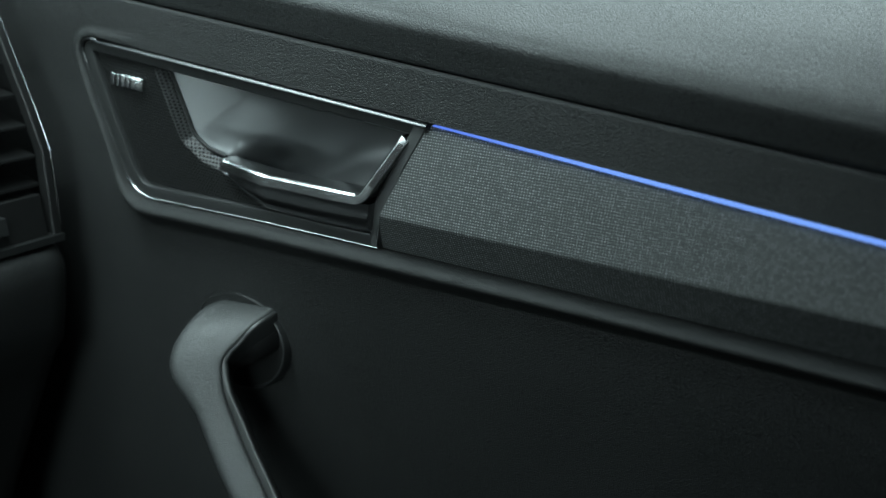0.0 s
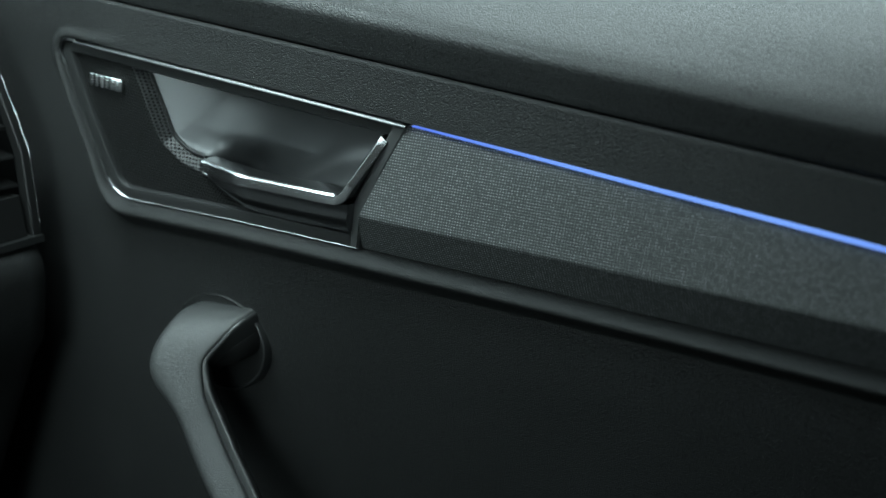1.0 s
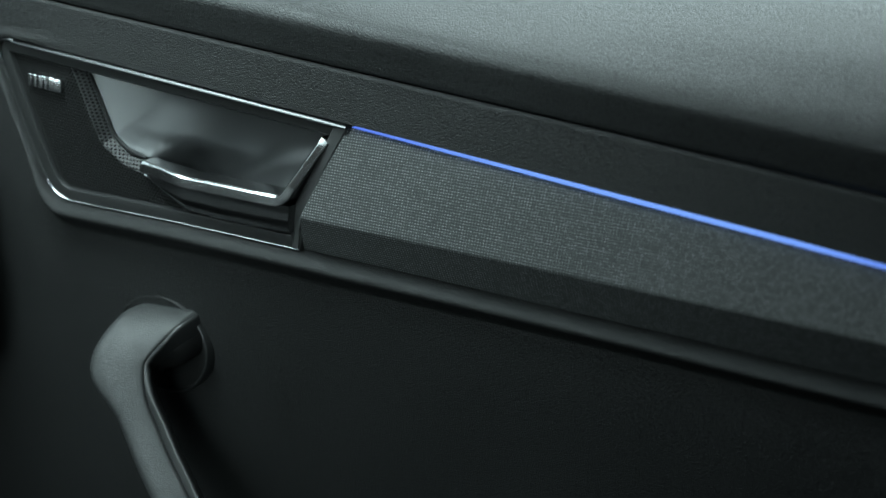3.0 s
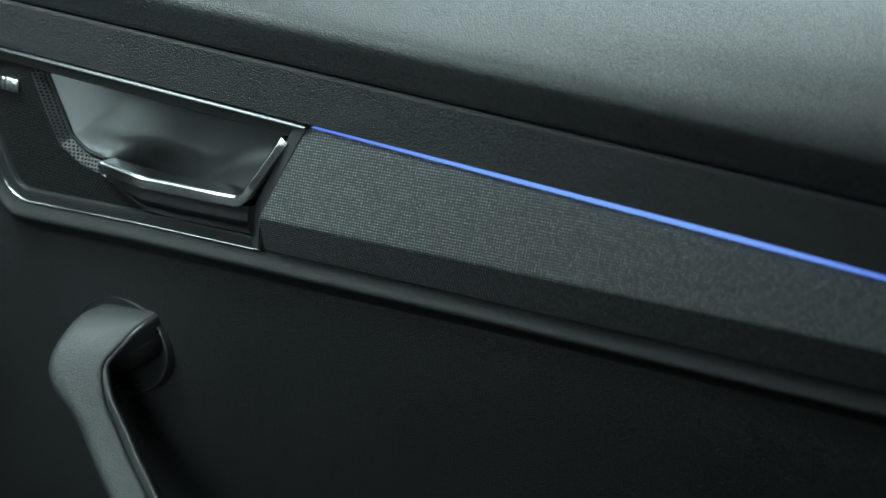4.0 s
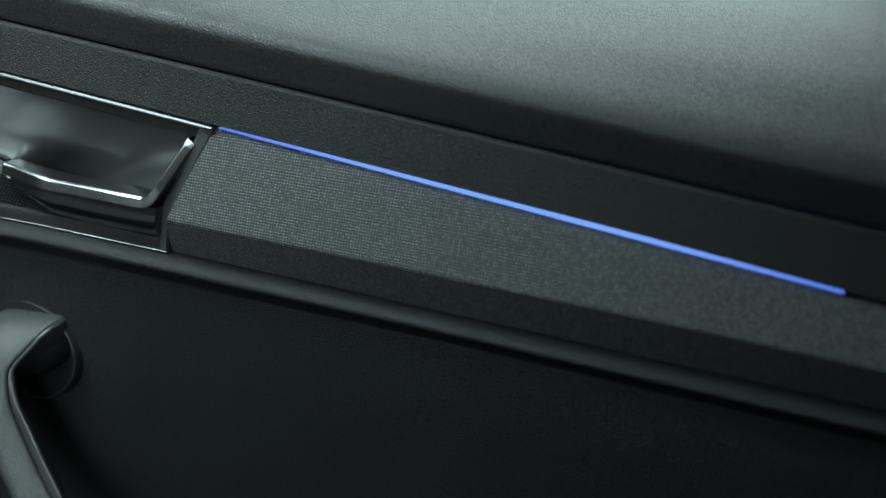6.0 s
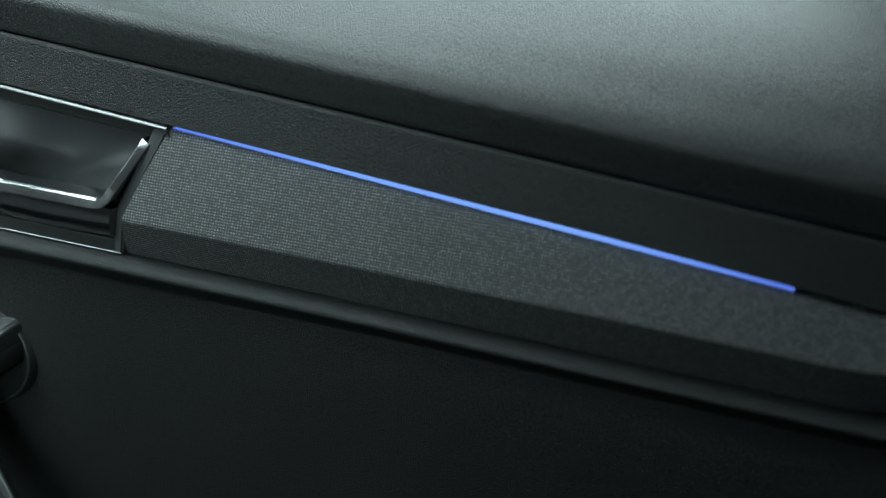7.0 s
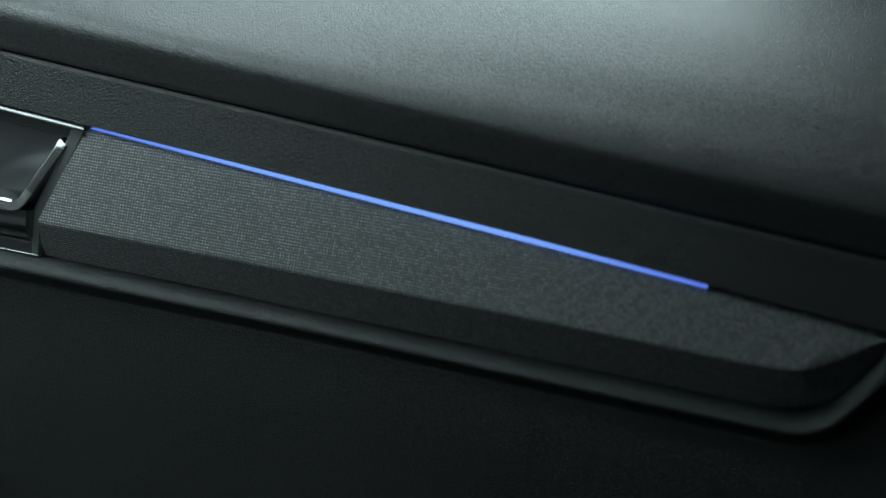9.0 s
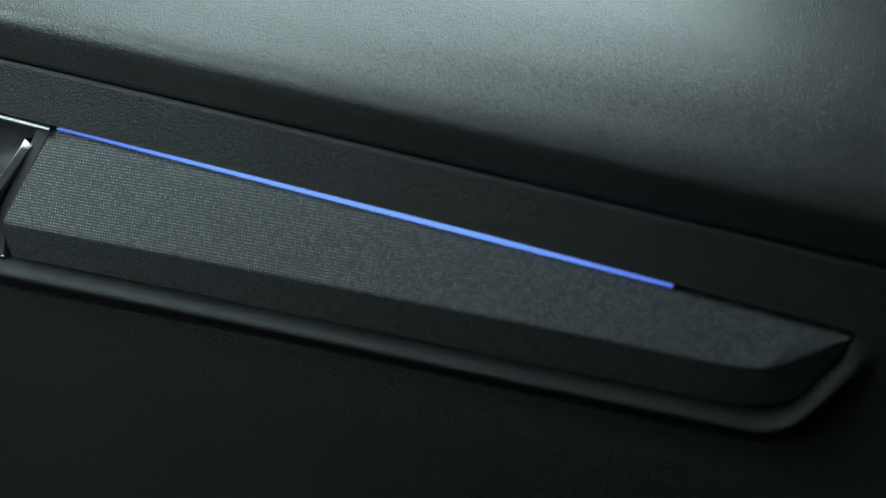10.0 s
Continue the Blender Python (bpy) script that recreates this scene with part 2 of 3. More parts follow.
def skin_depth(x, z, d):
    """Depth of the grained skin: flat band over the inlay, a rolled ledge round and under it, and the lower door set back."""
    low = ease(0.850, 0.800, z)
    left = ease(-0.24, -0.29, x)
    d = np.where(d > 0, d * (1 + 0.9 * left + 0.16 * ease(0.0, 0.25, x)), d)
    ledge = np.interp(d, [-0.004, -0.0012, -0.0004, 0.0, 0.0006, 0.0016, 0.0030, 0.0045, 0.0060, 0.0076, 0.0092, 0.0110, 0.0130, 0.0152, 0.0175, 0.0205],
                      [0.016, 0.012, 0.0020, -0.0045, -0.0068, -0.0088, -0.0107, -0.0120, -0.0127, -0.0127, -0.0117, -0.0096, -0.0068, -0.0038, -0.0012, 0.0012])
    # lower door leans back more along its middle, a shape added to darken it
    drop = np.maximum(0.0, 0.748 - z)
    ledge = np.where(ledge > 0, ledge * (1 - 0.6 * left), ledge * (1 - 0.5 * left)) + (0.08 + 0.16 * ease(-0.20, 0.0, x) * ease(0.70, 0.3, x)) * drop * drop / (drop + 0.03)
    band = 0.010 * ease(0.0010, -0.0015, d) - 0.0030 + 0.03 * np.maximum(0.0, z - 0.850)
    share = np.maximum(low, left * ease(0.888, 0.800, z))
    return ledge * share + band * (1 - share)


xs = np.array([*np.arange(-0.62, -0.36, 0.012), *np.arange(-0.36, 0.56, 0.004), *np.arange(0.56, 0.97, 0.012)])
zs = np.array([*np.arange(0.26, 0.69, 0.012), *np.arange(0.69, BAND_TOP - 0.0025, 0.003)])
gx, gz = np.meshgrid(xs, zs, indexing="ij")
gd = inlay_distance(gx, gz)
gy = skin_depth(gx, gz, gd)
bm = bmesh.new()
grid = []
for i, x in enumerate(xs):
    column = [bm.verts.new((x, gy[i, k], z)) if gd[i, k] > RIM + 0.0008 else None for k, z in enumerate(zs)]
    # rolled upper edge of the band
    for dy, dz in ((0.0000, 0.0008), (0.0004, 0.0018), (0.0012, 0.0025), (0.0028, 0.0027), (0.010, 0.0015)):
        column.append(bm.verts.new((x, gy[i, -1] + dy, zs[-1] + dz)))
    grid.append(column)
for i in range(len(xs) - 1):
    for k in range(len(grid[i]) - 1):
        quad = (grid[i][k], grid[i + 1][k], grid[i + 1][k + 1], grid[i][k + 1])
        if all(quad):
            bm.faces.new(quad)
# the rim follows the inlay's outline closely
fine = []
for i in range(len(INLAY)):
    a, b = INLAY[i], INLAY[(i + 1) % len(INLAY)]
    steps = max(1, int((b - a).length / 0.004))
    fine += [a.lerp(b, k / steps) for k in range(steps)]
loops = []
for d in (*np.arange(-0.004, RIM, 0.001), RIM, RIM + 0.003, RIM + 0.0065):
    pts = inset(fine, -d)
    px, pz = np.array([p.x for p in pts]), np.array([p.y for p in pts])
    py = skin_depth(px, pz, np.full(px.shape, d)) - 0.00005
    loops.append([bm.verts.new((px[k], py[k], pz[k])) for k in range(len(pts))])
for one, two in zip(loops, loops[1:]):
    for k in range(len(one)):
        bm.faces.new((one[k], one[(k + 1) % len(one)], two[(k + 1) % len(one)], two[k]))
part("door_skin", bm, LEATHER, door, "dark grained soft plastic door skin", 60)

# padded top under the window
FACE = [(0.030, 0.884), (0.012, 0.8865), (0.0085, 0.889), (0.0062, 0.894), (0.0032, 0.901), (0.0008, 0.907), (-0.0006, 0.912), (0.0004, 0.9165)]
TIGHT = [*FACE, (0.0035, 0.9205), (0.0095, 0.9245), (0.020, 0.930), (0.045, 0.942), (0.075, 0.956), (0.105, 0.970), (0.140, 0.985), (0.175, 1.000), (0.210, 1.014), (0.238, 1.024), (0.252, 1.026), (0.260, 1.018), (0.260, 0.884)]
BROAD = [*FACE, (0.0035, 0.9210), (0.0095, 0.9275), (0.020, 0.9365), (0.045, 0.9555), (0.072, 0.9710), (0.102, 0.9850), (0.140, 0.9985), (0.175, 1.0095), (0.210, 1.0195), (0.238, 1.027), (0.252, 1.029), (0.260, 1.021), (0.260, 0.884)]
tight, broad = (curve_points([(0, y, z) for y, z in p], 70) for p in (TIGHT, BROAD))
loops = []
for x in np.arange(-0.62, 0.97, 0.02):
    k = smooth(0.0, 0.5, x)
    loops.append([(x, (a.lerp(b, k)).y, (a.lerp(b, k)).z) for a, b in zip(tight, broad)])
part("belt_pad", loft(loops), PAD, door, "dark grained padded belt line", 60)

# inner board that closes the door behind the trim
part("door_board", box(-0.62, 0.96, 0.085, 0.17, 0.26, 0.885), BLACK, door)

# glossy frame round the speaker grille and the handle
PANEL = rounded([(-0.3225, 0.8525, 0.014), (0.0065, 0.8528, 0.0015), (-0.0222, 0.782, 0.004), (-0.0222, 0.7540, 0.0015), (-0.129, 0.7460, 0), (-0.2542, 0.7340, 0.033), (-0.2945, 0.800, 0.2)])
frame_part = part("trim_frame", loft(ring(PANEL, [(0.0006, 0.012), (0.0006, 0.001), (0.0014, -0.0008), (0.003, -0.0011), (0.0090, -0.0009), (0.0100, -0.0006), (0.0105, 0.0002), (0.0110, 0.0034), (0.0116, 0.070)]), True, False, False), SURROUND, door, "satin black handle surround")


def bead(name, pts, r, mat, parent, label=""):
    """A round bead along points of the door's plane (x, y, z)."""
    loops = []
    for i, p in enumerate(pts):
        a, b = pts[max(0, i - 1)], pts[min(len(pts) - 1, i + 1)]
        t = (b - a).normalized()
        n = t.cross(Vector((0, 1, 0))).normalized()
        m = n.cross(t)
        loops.append([p + r * (math.cos(q) * n + math.sin(q) * m) for q in [k * math.pi / 4 for k in range(8)]])
    return part(name, loft(loops), mat, parent, label, 80)


outer = [Vector((p.x, -0.0012, p.y)) for p in inset(PANEL, 0.0010)]


def between(a, b, step=0.01):
    n = max(1, int((b - a).length / step))
    return [a.lerp(b, k / n) for k in range(n + 1)]


corner = [Vector((p.x, -0.0012 - 0.0022 * k / 8, p.z)) for k, p in enumerate(outer[:9])]
bead("chrome_bead", [*corner, Vector((-0.2990, -0.0030, 0.8512))], 0.0012, SATIN_CHROME, frame_part, "satin chrome bead")
loops = []
for p in between(Vector((-0.3025, 0, 0.8512)), Vector((0.0045, 0, 0.8512))):
    k = 0.5 + 0.5 * smooth(-0.3025, -0.262, p.x) - 0.3 * smooth(0.0015, 0.0045, p.x)
    loops.append([(p.x, y, p.z + h * k) for y, h in ((0.004, 0.0011), (-0.0022, 0.0011), (-0.0029, 0.0009), (-0.0041, -0.0003), (-0.0045, -0.0011), (-0.0044, -0.0017), (-0.0039, -0.0021), (0.004, -0.0022))])
part("chrome_strip", loft(loops), SATIN_CHROME, frame_part, "satin chrome upper strip", 50)
path = [*outer[1::-1], *outer[:-20:-1], Vector((-0.0245, -0.0012, 0.7549))]
fine_path = [path[0]]
for a, b in zip(path, path[1:]):
    fine_path += between(a, b, 0.006)[1:]
# one chrome bead in pieces; corner glint and dim side put into their colours
low_corner = [i for i, p in enumerate(fine_path) if p.z < 0.752 and p.x < -0.205]
first, last = low_corner[0], low_corner[-1]
bead("chrome_bead", fine_path[:first + 1], 0.0006, GLOSS, frame_part, "chrome bead coloured black on its dim side")
bead("chrome_bead", fine_path[first:last + 1], 0.0010, BRIGHT, frame_part, "chrome bead coloured bright for a corner glint")
bead("chrome_bead", fine_path[last:], 0.0007, CHROME, frame_part, "dark chrome bead")

# speaker grille
GRILLE_RIGHT = [(0.742, -0.095), (0.750, -0.112), (0.757, -0.130), (0.769, -0.156), (0.778, -0.166), (0.784, -0.176), (0.7865, -0.189), (0.795, -0.2050), (0.807, -0.2130), (0.836, -0.2310), (0.846, -0.2370)]
SEAM = [Vector(p) for p in ((-0.2370, 0.846), (-0.2130, 0.807), (-0.2050, 0.795), (-0.1890, 0.7865), (-0.1740, 0.7840))]


def seam_gap(x, z):
    """Metres from the seam between grille and finger bowl."""
    here = Vector((x, z))
    best = 1.0
    for a, b in zip(SEAM, SEAM[1:]):
        d = b - a
        t = min(1.0, max(0.0, (here - a).dot(d) / d.length_squared))
        best = min(best, (here - a - t * d).length)
    return best


opening = inset(PANEL, 0.0112)


def left_edge(z):
    hits = []
    for i in range(len(opening)):
        a, b = opening[i - 1], opening[i]
        if (a.y > z) != (b.y > z):
            hits.append(a.x + (z - a.y) / (b.y - a.y) * (b.x - a.x))
    return min(hits) if hits else -0.25


rows = []
for z in np.linspace(0.7480, 0.8422, 84):
    l, r = left_edge(z), along(GRILLE_RIGHT, z)
    line = []
    for s in np.linspace(0, 1, 70):
        x = l + (r - l) * s
        turn = max(0.0, 0.0088 - seam_gap(x, z)) * 0.95
        line.append((x, 0.0030 + turn + 0.0006 * math.cos(3.1416 * s), z))
    rows.append(line)
grille = part("speaker_grille", loft(rows, False), GRILLE, door, "black perforated speaker grille", 25)
# plain bars in place of the brand name
for k, (x, w) in enumerate(((-0.2850, 0.0034), (-0.2790, 0.0032), (-0.2733, 0.0036), (-0.2675, 0.0028), (-0.2620, 0.0042), (-0.2555, 0.0044))):
    bm = box(x, x + w, -0.0004, 0.0036, 0.8190 + 0.0002 * k, 0.8290 + 0.0002 * k, 0.0005)
    for v in bm.verts:
        if v.co.y < 0.001:
            v.co.y += (v.co.x - x - w) * (0.05 + 0.11 * k)
    part("badge_bar", bm, BRIGHT, grille, "chrome badge bar")

# finger bowl behind the lever
BOWL_RIGHT = [(0.755, -0.034), (0.775, -0.031), (0.79, -0.024), (0.846, -0.003)]
rows = []
for t in np.linspace(0, 1, 44):
    z = 0.768 + 0.0765 * t
    l, r = along([(0.757, -0.183), (0.78, -0.186), (0.7865, -0.189), (0.795, -0.2050), (0.807, -0.2130), (0.836, -0.2310), (0.846, -0.2370)], z) + 0.0006, along(BOWL_RIGHT, z)
    line = []
    for s in np.linspace(0, 1, 72):
        m = (r - l) * s
        x = l + m
        gap = seam_gap(x, z)
        hollow = 0.006 * math.exp(-(((x + 0.148) / 0.016) ** 2) - ((z - 0.780) / 0.016) ** 2) * smooth(0.0, 0.014, gap)
        left = 0.52 * gap * (1 + 0.9 * smooth(0.806, 0.780, z))
        back = 0.0235 + 0.08 * (0.846 - z)
        right = 0.62 * (r - x) + 0.75 * max(0.0, z - 0.785) + 0.001
        sill = 0.003 + max(0.0, 1.0 * (z - 0.728 - 0.061 * smooth(-0.150, -0.040, x)))
        soft = 0.0065
        y = 0.0115 - soft * math.log(sum(math.exp(-v / soft) for v in (left, back, right, sill))) + hollow
        line.append((x, y, z))
    rows.append(line)
bowl = part("finger_bowl", loft(rows, False), SATIN, door, "satin grey finger bowl", 70)

# black bead added where the gap between grille and bowl lies in shade
seam = curve_points([(-0.2364, 0.0098, 0.8455), (-0.2126, 0.0098, 0.8070), (-0.2046, 0.0098, 0.7952), (-0.1888, 0.0094, 0.7870), (-0.1725, 0.0088, 0.7850)], 24)
bead("gap_shade", seam, 0.0014, BLACK, bowl, "black bead for the dark gap at the seam")

part("lever_housing", box(-0.172, -0.026, 0.0050, 0.030, 0.7440, 0.7780, 0.002), GLOSS, door, "gloss black lever housing")
# slanted end strip of the surround
strip = [(0.0060, 0.8516, 0.0115), (-0.0080, 0.8190, 0.0095), (-0.0224, 0.7820, 0.0100), (-0.0224, 0.7680, 0.0085), (-0.0224, 0.7545, 0.0075)]
loops = [[(x - w, 0.012, z), (x - w, -0.0006, z), (x - w + 0.0008, -0.0016, z), (x - w + 0.002, -0.0018, z), (x - 0.0018, -0.0015, z), (x - 0.0008, -0.0004, z), (x - 0.0008, 0.012, z)] for x, z, w in strip]
part("surround_strip", loft(loops), SURROUND_LIT, frame_part, "", 30)

bead("strip_edge", [Vector((-0.0240, -0.0020, 0.7800)), Vector((-0.0240, -0.0022, 0.7680)), Vector((-0.0240, -0.0020, 0.7560))], 0.0006, CHROME, frame_part, "thin chrome edge")

# visor over the bowl, under the chrome strip
loops = []
for x in (-0.2262, -0.12, -0.0062):
    loops.append([(x, 0.020, 0.8488), (x, -0.0014, 0.8488), (x + 0.0006, -0.0008, 0.8450), (x + 0.0010, 0.0000, 0.8424), (x + 0.0012, 0.0012, 0.8415), (x + 0.0012, 0.020, 0.8405)])
part("visor", loft(loops), SURROUND, frame_part, "satin black visor", 50)

# release lever: a plated bar and its slanted arm in one piece, with a bevelled inner edge, over a dark front
inner = rounded([(-0.1665, 0.7868, 0), (-0.1215, 0.7862, 0), (-0.0385, 0.7935, 0.007), (-0.0145, 0.8400, 0)], 10)
line = []
for a, b in zip(inner, inner[1:]):
    steps = max(1, int((b - a).length / 0.0035))
    line += [a.lerp(b, k / steps) for k in range(steps)]
line.append(inner[-1])
loops = []
for i, p in enumerate(line):
    t = (line[min(i + 1, len(line) - 1)] - line[max(i - 1, 0)]).normalized()
    n = Vector((t.y, -t.x))
    bar = smooth(-0.1185, -0.1214, p.x)
    arm = smooth(-0.044, -0.034, p.x)
    out = -0.005 * smooth(-0.170, -0.122, p.x) - 0.004 - 0.0025 * smooth(-0.122, -0.045, p.x) + 0.18 * max(0.0, p.y - 0.794)
    bevel = 0.0017 - 0.0004 * arm
    drop = 0.0017 - 0.0004 * arm
    w = 0.0078 - 0.0010 * arm + 0.0006 * bar
    spot = lambda d, y: (p.x + n.x * d, y, p.y + n.y * d)
    tip = smooth(0.8400, 0.8375, p.y) if i > len(line) - 4 else 1.0
    loops.append([spot(0.0, 0.012), spot(0.0, out + drop + 0.0006), spot(0.0004, out + drop - 0.0002), spot(bevel, out + 0.0002 + 0.001 * (1 - tip)), spot(bevel + 0.0008, out + 0.001 * (1 - tip)), spot(w, out - 0.0007 * (1 - arm) * (1 - bar) - 0.0008 * bar + 0.0006 * arm), spot(w + 0.0005, out + 0.0010), spot(w + 0.0005, 0.012)])
lever = part("door_lever", loft(loops), CHROME, door, "smoked chrome door release lever", 20)
LOW_EDGE = [(-0.168, 0.7765), (-0.150, 0.7675), (-0.1215, 0.7598), (-0.085, 0.7615), (-0.040, 0.7662), (-0.028, 0.7678)]
TOP_EDGE = [(-0.168, 0.7790), (-0.1215, 0.7784), (-0.0385, 0.7857), (-0.028, 0.7868)]
fronts = []
for x in [*np.linspace(-0.166, -0.123, 12), *np.linspace(-0.120, -0.0295, 24)]:
    zt, zb = along(TOP_EDGE, x), along(LOW_EDGE, x)
    out = -0.005 * smooth(-0.170, -0.122, x) - 0.0035 - 0.0025 * smooth(-0.122, -0.045, x)
    h = zt - zb
    fronts.append([(x, 0.012, zt + 0.001), (x, out + 0.0004, zt + 0.001), (x, out + 0.0005, zt - 0.12 * h), (x, out + 0.0007, zt - 0.30 * h), (x, out + 0.0002, zt - 0.46 * h), (x, out + 0.0004, zt - 0.62 * h), (x, out + 0.0022, zt - 0.82 * h), (x, out + 0.0050, zb), (x, out + 0.009, zb - 0.0004), (x, 0.012, zb + 0.001)])
part("lever_front", loft(fronts), BLACK_CHROME, lever, "black chrome lever front", 30)

# fabric insert with a fold along it
TOP = [(0.0045, 0.8508), (0.072, 0.8502), (0.154, 0.8495), (0.236, 0.8488), (0.318, 0.8481), (0.400, 0.8475), (0.470, 0.8468), (0.500, 0.8463), (0.5145, 0.8455)]
FOLD = [(-0.0165, 0.7842), (0.060, 0.7900), (0.145, 0.7965), (0.230, 0.8025), (0.315, 0.8085), (0.395, 0.8138), (0.450, 0.8172), (0.482, 0.8240), (0.5145, 0.8445)]
LOW = [(-0.0240, 0.7540), (0.060, 0.7595), (0.145, 0.7650), (0.230, 0.7708), (0.315, 0.7765), (0.395, 0.7815), (0.458, 0.7868), (0.4980, 0.8030), (0.5140, 0.8350)]
n = 90
top = curve_points([(x, 0.0008, z) for x, z in TOP], n)
fold = curve_points([(x, -0.0165, z) for x, z in FOLD], n)
low = curve_points([(x, 0.0060, z - 0.0012) for x, z in LOW], n)
loops = []
for i in range(n):
    a, f, b = top[i], fold[i], low[i]
    f = Vector((f.x, f.y * min(1.0, (n - 1 - i) / 14.0) - 0.0002, f.z))
    b = Vector((b.x, b.y - 0.0035 * smooth(n - 32, n - 6, i), b.z))
    line = [Vector((a.x, 0.010, a.z)), a + Vector((0, 0.0012, 0.0004))]
    line += [a.lerp(f, s) + Vector((0, -0.0012 * math.sin(3.1416 * s), 0)) for s in (0.02, 0.15, 0.3, 0.45, 0.6, 0.75, 0.88, 0.95, 0.98)]
    line += [f.lerp(b, s) for s in (0.02, 0.06, 0.2, 0.4, 0.6, 0.8, 0.95)]
    line += [b + Vector((0, 0.0012, -0.0004)), Vector((b.x, 0.016, b.z))]
    loops.append(line)
loops = [[p + Vector((-0.0012, 0.004, 0)) for p in loops[0]], *loops]
part("fabric_insert", loft(loops, False), FABRIC, door, "dark grey dotted woven fabric insert", 40)

# light guide between band and fabric
section = [(0.004, 0.0006), (-0.0010, 0.0007), (-0.0018, 0.0011), (-0.0018, 0.0023), (-0.0010, 0.0027), (0.004, 0.0028)]
part("light_strip", loft([[(x, y, 0.8511 - 0.0038 * (x / 0.4) + h * (0.40 + 0.40 * x / 0.41 + 1.05 * (x / 0.41) ** 2)) for y, h in section] for x in np.linspace(0.0085, 0.4145, 30)]), GLOW, door, "thin glowing blue ambient light strip")

# pull handle
pull = tagged(new("pull_handle"), "curved grey grained pull handle")
pull.parent = door
SPINE = curve_points([(-0.146, 0.035, 0.656), (-0.146, 0.012, 0.659), (-0.151, -0.012, 0.653), (-0.153, -0.033, 0.635), (-0.142, -0.041, 0.613), (-0.1245, -0.045, 0.590), (-0.104, -0.050, 0.567), (-0.081, -0.055, 0.545), (-0.049, -0.060, 0.512), (-0.030, -0.046, 0.482), (-0.026, 0.000, 0.462), (-0.028, 0.035, 0.456)], 80)


def sweep(spine, shape, size, shift, side0=Vector((0.85, 0.50, 0.15))):
    loops = []
    for i, p in enumerate(spine):
        t = (spine[min(i + 1, len(spine) - 1)] - spine[max(i - 1, 0)]).normalized()
        u = (side0 - side0.dot(t) * t).normalized()
        v = t.cross(u)
        w, h, over = size(i / (len(spine) - 1))
        loops.append([p + u * (a * w + shift[0] + over) + v * (b * h + shift[1]) for a, b in shape])
    return loops


def squircle(count, power=3.2):
    out = []
    for k in range(count):
        q = 2 * math.pi * k / count
        c, s = math.cos(q), math.sin(q)
        out.append((math.copysign(abs(c) ** (2 / power), c), math.copysign(abs(s) ** (2 / power), s)))
    return out


def girth(wide, high):
    """Half width and half height along the handle, and how far its narrow part sits to one side."""
    return lambda s: (wide + 0.0035 - 0.0075 * smooth(0.08, 0.26, s) - 0.0085 * smooth(0.28, 0.42, s), high, 0.0035 - 0.0035 * smooth(0.08, 0.26, s) + 0.0050 * smooth(0.28, 0.42, s))


COVER = [(-0.98, -1.0), (-1.0, -0.5), (-0.99, 0.0), (-0.955, 0.38), (-0.88, 0.66), (-0.76, 0.84), (-0.58, 0.94), (-0.30, 0.99), (0.0, 1.0), (0.3, 1.0), (0.6, 0.99), (0.84, 0.965), (0.94, 0.92), (0.985, 0.84), (1.0, 0.70), (1.0, 0.2), (1.0, -1.0)]
EDGE_BAND = [(-1.0, -1.0), (-1.0, 0.5), (0.3, 0.8), (0.7, 0.93), (0.86, 0.97), (0.94, 0.95), (0.985, 0.88), (1.0, 0.76), (1.0, 0.2), (0.98, -0.6), (0.9, -1.0)]
part("grip_cover", loft(sweep(SPINE, COVER, girth(0.0255, 0.0135), (0, 0))), GRIP, pull, "grey grained grip cover", 50)
trim_girth = girth(0.0240, 0.0130)
part("grip_trim", loft(sweep(SPINE, EDGE_BAND, lambda s: (trim_girth(s)[0] - 0.0008 * (1 - smooth(0.12, 0.30, s)), trim_girth(s)[1], trim_girth(s)[2] + 0.0045 * smooth(0.20, 0.50, s)), (0.0046, -0.0019))), TRIM, pull, "satin black edge trim", 50)
part("grip_back", loft(sweep(SPINE, squircle(32, 3.4), girth(0.0245, 0.0140), (0.0040, -0.012))), BLACK, pull, "black grip back", 60)
boss = [Vector((-0.146 + 0.044 * math.cos(q), 0, 0.640 + 0.039 * math.sin(q))) for q in [k * math.pi / 24 for k in range(48)]]
loops = []
for r, y in ((1.04, 0.022), (1.03, 0.0095), (1.01, 0.0078), (0.99, 0.0074), (0.972, 0.0084), (0.965, 0.0120)):
    loops.append([((p.x + 0.146) * r - 0.146, y - 0.0015, (p.z - 0.640) * r + 0.640) for p in boss])
part("boss_ring", loft(loops, True, False, False), TRIM, pull, "satin black socket ring")
# flat black disc added for the shaded inside of the socket, which isn't cut
loops = [[((p.x + 0.146) * r - 0.146, 0.0092, (p.z - 0.640) * r + 0.640) for p in boss] for r in (0.97, 0.5, 0.02)]
part("socket_shade", loft(loops, True, False, False), BLACK, pull, "black disc for the dark inside of the socket")

# ---- dashboard end with the side vent ----
dash = thing("dashboard", "black dashboard end with a side air vent and padded lower edge", "dashboard")
dash.location = (-0.022, 0.020, -0.009)
EDGE = [(-0.405, 0.945), (-0.347, 0.862), (-0.309, 0.801), (-0.2932, 0.772), (-0.2785, 0.704)]


def dash_x(z):
    return along([(b, a) for a, b in EDGE[::-1]], z)


